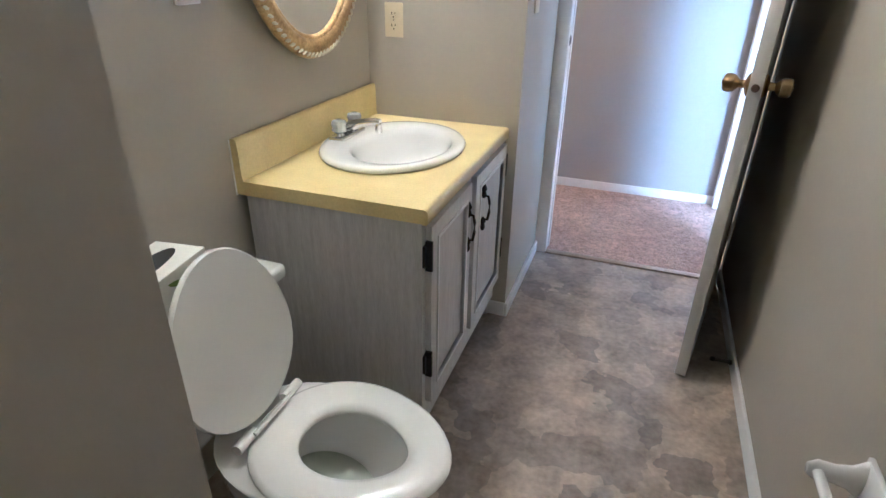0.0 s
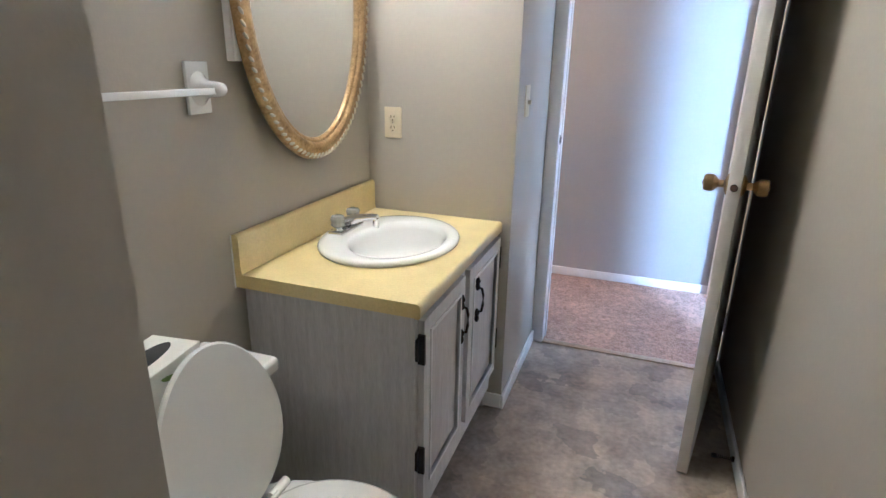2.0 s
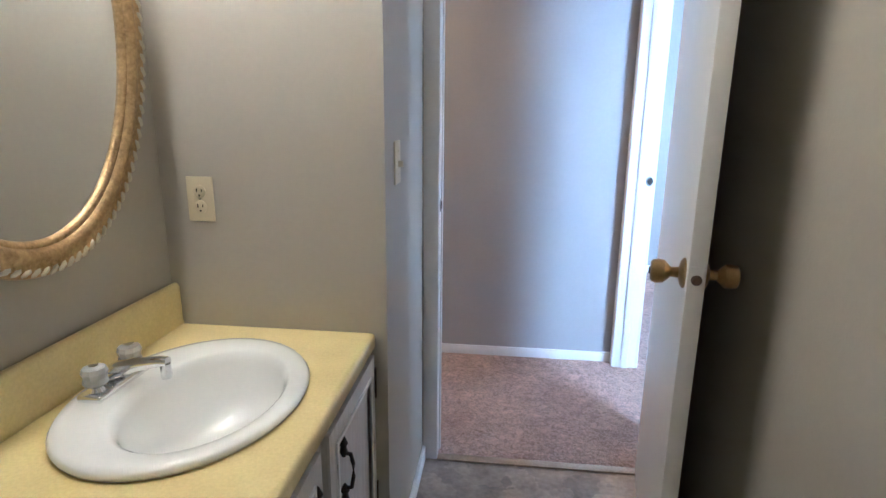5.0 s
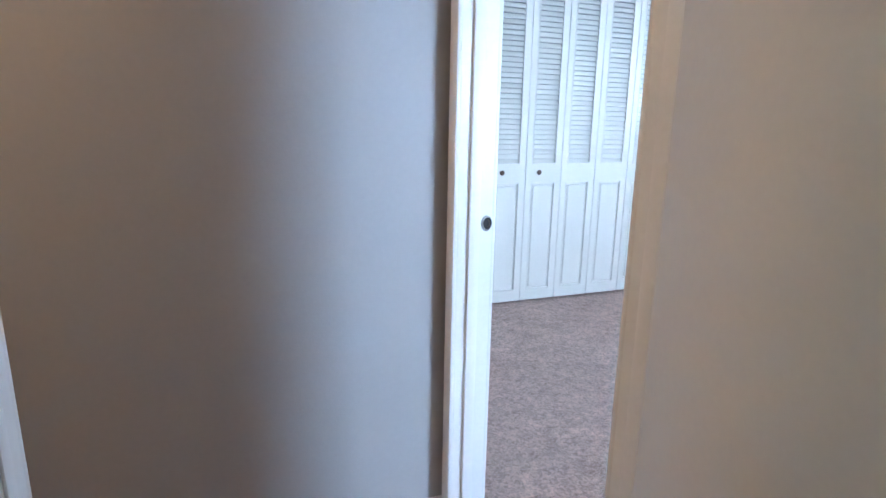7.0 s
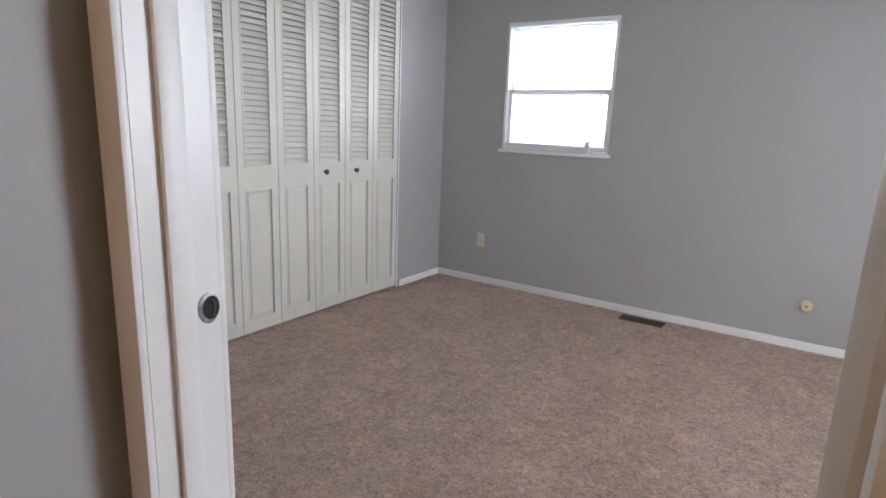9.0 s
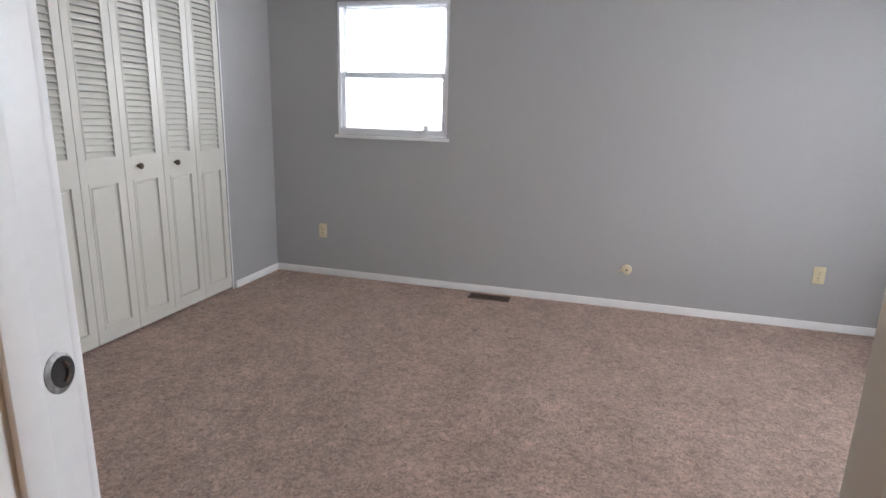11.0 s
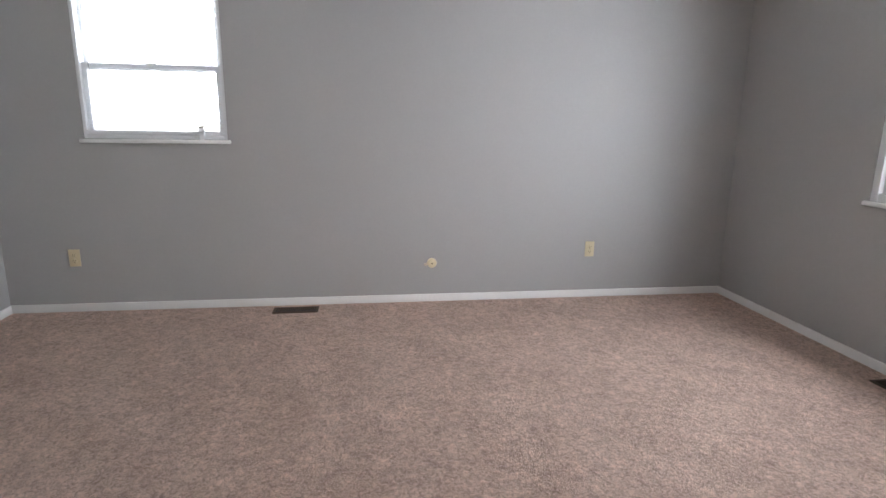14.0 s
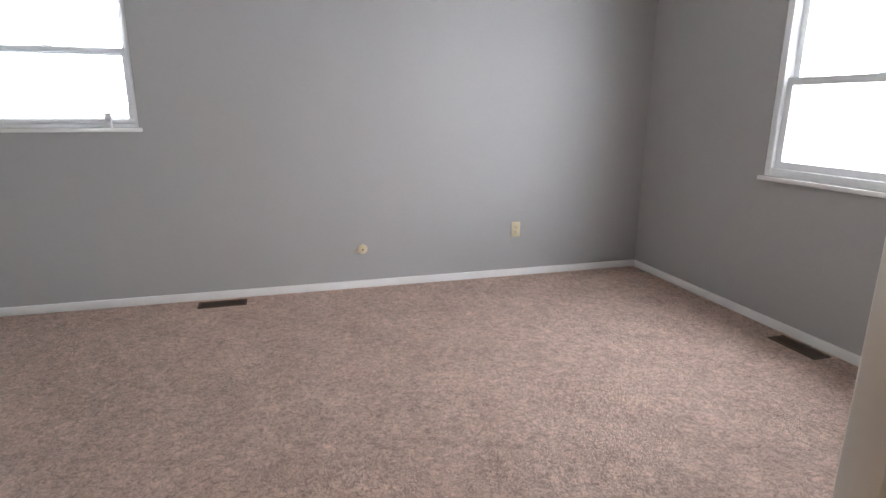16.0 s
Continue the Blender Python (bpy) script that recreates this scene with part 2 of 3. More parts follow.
structure("wall_hall_north", boxes((-1.5, BX0, HALL_N, HALL_N + 0.12, 0, H)), M["wall"], "grey painted hallway wall opposite the bathroom")
structure("wall_hall_west", boxes((-1.62, -1.5, DOOR_Y, HALL_N + 0.12, 0, H)), M["wall"], "plain grey painted hallway end wall")
structure("wall_bedroom_west", boxes((BX0, BX1, DOOR_Y, BJ0 - 0.02, 0, H), (BX0, BX1, BJ1 + 0.02, NORTH + 0.12, 0, H), (BX0, BX1, BJ0 - 0.02, BJ1 + 0.02, DH + 0.02, H)), M["wall"], "grey painted wall with the bedroom doorway")
structure("wall_bedroom_east", boxes((EAST, EAST + 0.15, SOUTH - 0.15, W1[0], 0, H), (EAST, EAST + 0.15, W1[1], BACK + 0.12, 0, H), (EAST, EAST + 0.15, W1[0], W1[1], 0, W1[2]), (EAST, EAST + 0.15, W1[0], W1[1], W1[3], H)), M["wall"], "grey painted bedroom wall with a small window")
structure("wall_bedroom_south", boxes((BX1, W2[0], SOUTH - 0.15, SOUTH, 0, H), (W2[1], EAST, SOUTH - 0.15, SOUTH, 0, H), (W2[0], W2[1], SOUTH - 0.15, SOUTH, 0, W2[2]), (W2[0], W2[1], SOUTH - 0.15, SOUTH, W2[3], H)), M["wall"], "grey painted bedroom wall with a large window")
structure("wall_closet", boxes((BX1, CL0, NORTH, NORTH + 0.12, 0, H), (CL1, EAST, NORTH, NORTH + 0.12, 0, H), (CL0, CL1, NORTH, NORTH + 0.12, CLH, H)), M["wall"], "pale grey painted wall round the closet opening")
structure("wall_closet_back", boxes((BX0, EAST, BACK, BACK + 0.12, 0, H), (BX0, BX1, NORTH + 0.12, BACK, 0, H)), M["wall"], "plain closet back wall")
structure("ceiling", boxes((-1.62, EAST + 0.15, -3.12, BACK + 0.12, H, H + 0.1)), M["ceiling"], "white painted ceiling", "ceiling")
structure("floor_bathroom", boxes((0, BATH_E, -3.0, DOOR_Y, -0.05, 0)), M["vinyl"], "brown grey mottled stone pattern vinyl floor", "floor")
structure("floor_carpet", boxes((-1.5, BX0, DOOR_Y, HALL_N, -0.05, 0.004), (BX0, BX1, BJ0 - 0.02, BJ1 + 0.02, -0.05, 0.004), (BX1, EAST, SOUTH, NORTH, -0.05, 0.004), (BX1, EAST, NORTH, BACK, -0.05, 0.004)), M["carpet"], "pinkish beige plush carpet in hallway and bedroom", "carpet")
structure("ground", boxes((-40, 60, -60, 60, -0.60, -0.5)), M["ground"], "pale ground outside the house", "ground")
structure("backdrop", boxes((-2.0, 9.0, -6.6, -6.5, -0.5, 7.0)), M["overcast"], "plain white overcast distance outside the window", "backdrop")
structure("backdrop", boxes((10.2, 10.3, -3.0, 8.0, -0.5, 7.0)), M["overcast"], "plain white overcast distance outside the window", "backdrop")


def baseboard(x0, x1, y0, y1, h=0.058):
    bm = box(x0, x1, y0, y1, 0, h, bevel=0.004)
    structure("baseboard", bm, M["trim"], "low white painted baseboard along the wall", "baseboard", 40)


T = 0.013
baseboard(NIB, NIB + T, -T, DOOR_Y - 0.016, 0.062)
baseboard(0.445, NIB, -T, 0, 0.062)
baseboard(BATH_E - T, BATH_E, -3.0, DOOR_Y, 0.062)
baseboard(-1.5, BX0 - 0.002, HALL_N - T, HALL_N)
baseboard(BX1, BX1 + T, SOUTH + T, BJ0 - 0.075)
baseboard(BX1, BX1 + T, BJ1 + 0.075, NORTH)
baseboard(EAST - T, EAST, SOUTH, NORTH)
baseboard(BX1, EAST - T, SOUTH, SOUTH + T)
baseboard(CL1 + 0.035, EAST - T, NORTH - T, NORTH)
baseboard(BX1 + T, CL0 - 0.035, NORTH - T, NORTH)


def trim(name, bm, label, category="door trim"):
    structure(name, bm, M["trim"], label, category, 40)


def casing(axis, a0, a1, at, out, w=0.062):
    """Casing boards round an opening from a0 to a1 on one face of a wall."""
    lo, hi = sorted((at, at + out))
    rows = ((a0 - w, a0, 0, DH + w), (a1, a1 + w, 0, DH + w), (a0, a1, DH, DH + w))
    for p, q, z0, z1 in rows:
        bm = box(p, q, lo, hi, z0, z1, bevel=0.005) if axis == "x" else box(lo, hi, p, q, z0, z1, bevel=0.005)
        trim("door_trim", bm, "white painted door casing board")


# bathroom doorway
casing("x", JL, JR, DOOR_Y, -0.015, JL - NIB)
casing("x", JL, JR, HALL_S, 0.015, 0.05)
for p, q in ((JL - 0.02, JL), (JR, JR + 0.02)):
    trim("door_jamb", box(p, q, DOOR_Y, HALL_S, 0, DH), "white painted door jamb board")
trim("door_jamb", box(JL - 0.02, JR + 0.02, DOOR_Y, HALL_S, DH, DH + 0.02), "white painted door head board")
trim("door_stop", box(JL, JL + 0.005, 0.695, 0.72, 0, DH, bevel=0.003), "white painted door stop strip")
trim("door_stop", box(JR - 0.011, JR, 0.685, 0.72, 0, DH, bevel=0.003), "white painted door stop strip")
structure("threshold", box(JL, JR, 0.625, 0.665, 0, 0.009, bevel=0.004), M["brasslip"], "thin worn metal carpet threshold strip", "threshold", 40)
# bedroom doorway
for at, out in ((BX0, -0.015), (BX1, 0.015)):
    casing("y", BJ0 + 0.0, BJ1, at, out, 0.058)
for p, q in ((BJ0 - 0.02, BJ0), (BJ1, BJ1 + 0.02)):
    trim("door_jamb", box(BX0 - 0.002, BX1 + 0.002, p, q, 0, DH), "scuffed white painted door jamb board")
trim("door_jamb", box(BX0, BX1, BJ0 - 0.02, BJ1 + 0.02, DH, DH + 0.02), "white painted door head board")
for p, q in ((BJ1 - 0.011, BJ1), (BJ0, BJ0 + 0.011)):
    trim("door_stop", box(1.525, 1.560, p, q, 0, DH, bevel=0.003), "white painted door stop strip")


def strike(m):
    t = thing("strike_plate", "worn dark metal strike plate in a door jamb", "strike plate", m)
    part("plate", lathe([(0.021, -0.001), (0.021, 0.001), (0.0195, 0.0018)], pose(0, 0, 0, 90, 0, 0) @ Matrix.Diagonal((0.85, 1.15, 1, 1)), 24), M["worn"], t, "scratched silver plate")
    part("latch_hole", lathe([(0.0165, 0.0016), (0.0165, 0.0024)], pose(0.003, 0, 0, 90, 0, 0) @ Matrix.Diagonal((0.85, 1.1, 1, 1)), 20), M["dark"], t, "dark latch hole")
    part("lip", tube([(0.004, -0.003, -0.012), (0.008, -0.0035, -0.006), (0.008, -0.0035, 0.006), (0.004, -0.003, 0.012)], 0.002, 6), M["bronze"], t)


strike(pose(1.585, BJ1, 1.02, 0, 0, 0))
strike(pose(JL, 0.67, 1.02, 0, 0, 90))


# ---- doors ----
def knob_profile():
    return [(0.033, 0), (0.033, 0.004), (0.026, 0.009), (0.012, 0.013), (0.011, 0.028), (0.017, 0.034), (0.025, 0.042), (0.027, 0.055), (0.025, 0.066), (0.02, 0.07)]


def bathroom_door():
    w = 0.835
    t = tagged(new("door_1"), "open flush off-white painted bathroom door with brass knobs", "door", kind="structure")
    d = Vector((1.283 - (JR - 0.004), -0.169 - 0.651))
    t.matrix_basis = pose(JR - 0.004, 0.651, 0, 0, 0, math.degrees(math.atan2(d.x, -d.y)))
    part("leaf", box(-0.036, 0, -w, 0, 0.012, DH - 0.006, bevel=0.002), M["door"], t)
    for side in (0, 1):
        m = pose(0 if side else -0.036, -w + 0.052, 1.018, 0, 90 if side else -90, 0)
        k = part("knob", lathe(knob_profile(), m, 28), M["brass"], t, "antique brass door knob", 30)
        part("button", lathe([(0.009, 0.069), (0.007, 0.073)], m, 16), M["bronze"], k)
    part("latch_plate", box(-0.030, -0.006, -w - 0.0015, -w + 0.001, 0.990, 1.046), M["door"], t)
    part("latch_bolt", lathe([(0.011, 0), (0.011, 0.004), (0.008, 0.011)], pose(-0.018, -w, 1.018, 90, 0, 0), 16), M["bronze"], t, "dark worn latch bolt")
    for z in (0.25, 1.75):
        part("hinge", lathe([(0.006, z - 0.045), (0.006, z + 0.045)], pose(0.004, 0.004, 0), 12), M["bronze"], t)


bathroom_door()


def bedroom_door():
    w = 0.75
    t = tagged(new("door_2"), "open flush off-white painted bedroom door swung wide", "door", kind="structure")
    t.matrix_basis = pose(1.618, 0.802, 0, 0, 0, -63)
    part("leaf", box(0, w, 0, 0.035, 0.015, DH - 0.006, bevel=0.002), M["door"], t)
    for z in (0.25, 1.75):
        part("hinge", lathe([(0.006, z - 0.045), (0.006, z + 0.045)], pose(-0.004, 0.004, 0), 12), M["bronze"], t)


bedroom_door()


def hall_light():
    t = thing("hall_ceiling_light", "small glowing glass dome lamp on the hallway ceiling", "ceiling light", pose(-0.35, 1.22, H))
    part("base", lathe([(0.15, 0), (0.15, -0.02), (0.135, -0.03)], Matrix(), 32), M["brass"], t)
    part("dome", lathe([(0.13, -0.031), (0.125, -0.06), (0.10, -0.09), (0.05, -0.108), (0.006, -0.112)], Matrix(), 32), M["dome"], t, "warm glowing dome", 60)


hall_light()


def bifold(m):
    t = thing("bifold_door", "cream painted bifold closet door with louvres over panels", "closet door", m, "bifold doors of the closet")
    lw, top = 0.2887, 2.28
    for k in (0, 1):
        x0 = k * lw + 0.002
        x1 = x0 + lw - 0.004
        leaf = part("leaf", boxes((x0, x0 + 0.045, 0, 0.028, 0.022, top), (x1 - 0.045, x1, 0, 0.028, 0.022, top), (x0 + 0.045, x1 - 0.045, 0, 0.028, 0.022, 0.10), (x0 + 0.045, x1 - 0.045, 0, 0.028, 0.895, 1.02), (x0 + 0.045, x1 - 0.045, 0, 0.028, 2.18, top)), M["closet"], t)
        a, b = x0 + 0.045, x1 - 0.045
        part("panel", boxes((a, b, 0.012, 0.022, 0.10, 0.895)), M["closet"], leaf)
        part("raised_field", box(a + 0.018, b - 0.018, 0.004, 0.016, 0.12, 0.875, bevel=0.008, seg=1), M["closet"], leaf)
        for z0, z1 in ((0.10, 0.895), (1.02, 2.18)):
            bm = boxes((a, a + 0.008, -0.003, 0.012, z0, z1), (b - 0.008, b, -0.003, 0.012, z0, z1), (a + 0.008, b - 0.008, -0.003, 0.012, z1 - 0.008, z1), (a + 0.008, b - 0.008, -0.003, 0.012, z0, z0 + 0.008))
            part("moulding", bm, M["closet"], leaf)
        n = 34
        for i in range(n):
            z = 1.042 + i * (1.12 / (n - 1))
            if not SLAT:
                SLAT.append(mesh_from("slat", box(-(b - a) / 2, (b - a) / 2, -0.019, 0.019, -0.0035, 0.0035, bevel=0.0025, seg=1), M["closet"], 40))
            s = new("slat", SLAT[0])
            s.parent = leaf
            s.matrix_basis = pose((a + b) / 2, 0.013, z, 54, 0, 0)
    return t


SLAT = []


def closet_knob(t, x):
    part("knob", lathe([(0.008, 0), (0.008, 0.012), (0.016, 0.018), (0.018, 0.026), (0.013, 0.032), (0.004, 0.034)], pose(x, 0, 0.969, 90, 0, 0), 20), M["bronze"], t, "small dark bronze knob", 30)


pair = 0.5775
for i in range(4):
    d = bifold(pose(CL0 + 0.0015 + i * pair, NORTH + 0.004, 0))
    closet_knob(d, 0.096 if i % 2 else 0.382)
trim("closet_trim", box(CL1, CL1 + 0.012, NORTH - 0.004, NORTH + 0.12, 0, CLH), "cream painted closet jamb", "closet trim")
trim("closet_trim", box(CL0 - 0.012, CL0, NORTH - 0.004, NORTH + 0.12, 0, CLH), "cream painted closet jamb", "closet trim")
trim("closet_trim", box(CL0, CL1, NORTH + 0.04, NORTH + 0.1, 2.283, CLH), "closet door track", "closet trim")


# ---- windows ----
def sash(t, w, z0, z1, depth, r=0.04):
    """One sash of a window in local x along the wall, y outward."""
    f = part("sash", boxes((-w / 2, -w / 2 + r, depth, depth + 0.03, z0, z1), (w / 2 - r, w / 2, depth, depth + 0.03, z0, z1), (-w / 2 + r, w / 2 - r, depth, depth + 0.03, z0, z0 + r), (-w / 2 + r, w / 2 - r, depth, depth + 0.03, z1 - r, z1)), M["vinyl_frame"], t)
    g = part("pane", box(-w / 2 + r, w / 2 - r, depth + 0.012, depth + 0.018, z0 + r, z1 - r), M["glass"], f)
    g.visible_shadow = False
    return f


def window(name, m, w, z0, z1, mid, label, f=0.035, r=0.04):
    t = tagged(new(name), label, "window", kind="structure")
    t.matrix_basis = m
    for a, b, c, d in ((-w / 2, -w / 2 + f, z0, z1), (w / 2 - f, w / 2, z0, z1), (-w / 2 + f, w / 2 - f, z1 - f, z1), (-w / 2 + f, w / 2 - f, z0, z0 + f)):
        part("frame", box(a, b, 0.004, 0.11, c, d, bevel=0.004), M["vinyl_frame"], t)
    sash(t, w - 2 * f, z0 + f, mid + 0.02, 0.03, r)
    sash(t, w - 2 * f, mid - 0.02, z1 - f, 0.066, r)
    lock = part("sash_lock", box(-0.03, 0.03, 0.012, 0.032, mid + 0.018, mid + 0.028, bevel=0.004), M["vinyl_frame"], t)
    part("sill", box(-w / 2 - 0.02, w / 2 + 0.02, -0.025, 0.012, z0 - 0.026, z0 - 0.002, bevel=0.004), M["trim"], t, "white painted sill ledge")
    return t


window("window_1", pose(EAST, (W1[0] + W1[1]) / 2, 0, 0, 0, -90), W1[1] - W1[0], W1[2], W1[3], 1.572, "white double hung window with a lowered mini blind", 0.022, 0.03)
window("window_2", pose((W2[0] + W2[1]) / 2, SOUTH, 0, 0, 0, 180), W2[1] - W2[0], W2[2], W2[3], 1.42, "white double hung window with bright daylight outside", 0.045, 0.04)


def mini_blind():
    w = W1[1] - W1[0] - 0.012
    t = thing("mini_blind", "lowered white mini blind with open slats in the window", "blind", pose(EAST, (W1[0] + W1[1]) / 2, 0, 0, 0, -90))
    part("head_rail", box(-w / 2, w / 2, 0.0, 0.026, W1[3] - 0.03, W1[3] - 0.002, bevel=0.003), M["blind"], t)
    part("bottom_rail", box(-w / 2, w / 2, 0.004, 0.026, W1[2] + 0.028, W1[2] + 0.05, bevel=0.003), M["blind"], t)
    me = mesh_from("slat", box(-w / 2, w / 2, -0.011, 0.011, -0.0005, 0.0005), M["blind"])
    z = W1[2] + 0.07
    while z < W1[3] - 0.035:
        s = new("slat", me)
        s.parent = t
        s.matrix_basis = pose(0, 0.015, z, 4, 0, 0)
        z += 0.0215
    for x in (-w / 2 + 0.09, w / 2 - 0.09):
        part("ladder_cord", tube([(x, 0.003, W1[2] + 0.04), (x, 0.003, W1[3] - 0.03)], 0.0012, 6), M["blind"], t)
    part("tilt_wand", tube([(-w / 2 + 0.07, -0.006, W1[3] - 0.03), (-w / 2 + 0.075, -0.008, 1.36)], 0.003, 8), M["acrylic"], t)


mini_blind()


def sill_latch():
    t = thing("blind_bracket", "small pale plastic blind bracket on the window sill", "bracket", pose(EAST - 0.012, 2.295, W1[2] - 0.002))
    part("arm", box(-0.012, 0.004, -0.016, 0.016, 0, 0.055, bevel=0.004), M["blind"], t)
    part("clip", lathe([(0.02, -0.008), (0.022, 0), (0.02, 0.008)], pose(-0.004, 0, 0.058, 0, 90, 0), 16), M["blind"], t)
    part("pin", tube([(-0.008, -0.022, 0.083), (-0.008, 0.022, 0.08)], 0.005, 8), M["valance"], t)


sill_latch()


def raised_blind():
    t = thing("raised_blind", "beige raised blind stack under its head rail", "blind", pose((W2[0] + W2[1]) / 2, SOUTH, 0, 0, 0, 180))
    w = W2[1] - W2[0] + 0.02
    part("head_rail", box(-w / 2, w / 2, -0.05, 0, W2[3] + 0.0, W2[3] + 0.04, bevel=0.004), M["valance"], t)
    for i in range(5):
        part("slat", box(-w / 2 + 0.01, w / 2 - 0.01, -0.042, -0.008, W2[3] - 0.008 - i * 0.006, W2[3] - 0.004 - i * 0.006), M["valance"], t)


raised_blind()


# ---- small wall and floor fittings ----
def outlet(m, label):
    t = thing("outlet", label, "outlet", m, "wall outlets")
    part("plate", box(-0.035, 0.035, -0.006, 0, -0.057, 0.057, bevel=0.003), M["ivory"], t)
    for z in (-0.0195, 0.0195):
        r = part("receptacle", lathe([(0.0165, 0.0), (0.0165, 0.0075), (0.015, 0.0085)], pose(0, 0, z, 90, 0, 0), 20), M["ivory"], t)
        for x, h in ((-0.0065, 0.0045), (0.0065, 0.0035)):
            part("slot", box(x - 0.0012, x + 0.0012, -0.0092, -0.008, z + 0.003 - h, z + 0.003 + h), M["dark"], r)
        part("ground_hole", lathe([(0.0025, 0.008), (0.0025, 0.0092)], pose(0, 0, z - 0.0095, 90, 0, 0), 10), M["dark"], r)
    part("screw", lathe([(0.003, 0.006), (0.002, 0.0075)], pose(0, 0, 0, 90, 0, 0), 10), M["chrome"], t)


outlet(pose(0.105, 0, 1.131), "ivory duplex outlet above the vanity backsplash")
outlet(pose(EAST, 3.149, 0.368, 0, 0, -90), "ivory duplex outlet low on the grey wall")
outlet(pose(EAST, -0.367, 0.369, 0, 0, -90), "ivory duplex outlet low on the grey wall")
outlet(pose(3.17, SOUTH, 0.40, 0, 0, 180), "ivory duplex outlet low on the grey wall")


def light_switch(m):
    t = thing("light_switch", "ivory toggle light switch beside the bathroom doorway", "light switch", m)
    part("plate", box(-0.035, 0.035, -0.006, 0, -0.057, 0.057, bevel=0.003), M["ivory"], t)
    part("toggle", box(-0.005, 0.005, -0.019, -0.005, -0.012, 0.004, bevel=0.002), M["ivory"], t)
    for z in (-0.03, 0.03):
        part("screw", lathe([(0.003, 0.006), (0.002, 0.0075)], pose(0, 0, z, 90, 0, 0), 10), M["ivory"], t)


light_switch(pose(NIB, 0.14, 1.22, 0, 0, 90))


def jack(m):
    t = thing("phone_jack", "round ivory telephone jack low on the grey wall", "phone jack", m)
    part("cover", lathe([(0.035, 0), (0.035, 0.008), (0.031, 0.018), (0.02, 0.022)], pose(0, 0, 0, 90, 0, 0), 28), M["ivory"], t, smooth=30)
    part("screw", lathe([(0.006, 0.02), (0.006, 0.025)], pose(0, 0, 0, 90, 0, 0), 12), M["dark"], t)
    part("clip", box(-0.055, -0.034, -0.014, 0, -0.02, 0.0, bevel=0.003), M["valance"], t)


jack(pose(EAST, 0.805, 0.287, 0, 0, -90))


def register(m):
    t = thing("floor_register", "brown metal floor register set in the carpet", "floor vent", m, "floor registers")
    w, d = 0.30, 0.115
    part("frame", boxes((-w / 2, w / 2, -d / 2, -d / 2 + 0.016, 0.002, 0.009), (-w / 2, w / 2, d / 2 - 0.016, d / 2, 0.002, 0.009), (-w / 2, -w / 2 + 0.018, -d / 2 + 0.016, d / 2 - 0.016, 0.002, 0.009), (w / 2 - 0.018, w / 2, -d / 2 + 0.016, d / 2 - 0.016, 0.002, 0.009)), M["bronze"], t)
    part("duct", box(-w / 2 + 0.01, w / 2 - 0.01, -d / 2 + 0.01, d / 2 - 0.01, 0.001, 0.0045), M["dark"], t)
    me = mesh_from("louvre", box(-0.002, 0.002, -d / 2 + 0.016, d / 2 - 0.016, 0.0045, 0.009), M["bronze"])
    for i in range(19):
        s = new("louvre", me)
        s.parent = t
        s.matrix_basis = pose(-w / 2 + 0.03 + i * 0.01333, 0, 0)


register(pose(5.035, 1.746, 0.0, 0, 0, 90))
register(pose(3.487, -1.338, 0.0))


# ---- bathroom ----
CT = 0.793
VX, VY = 0.545, -0.811


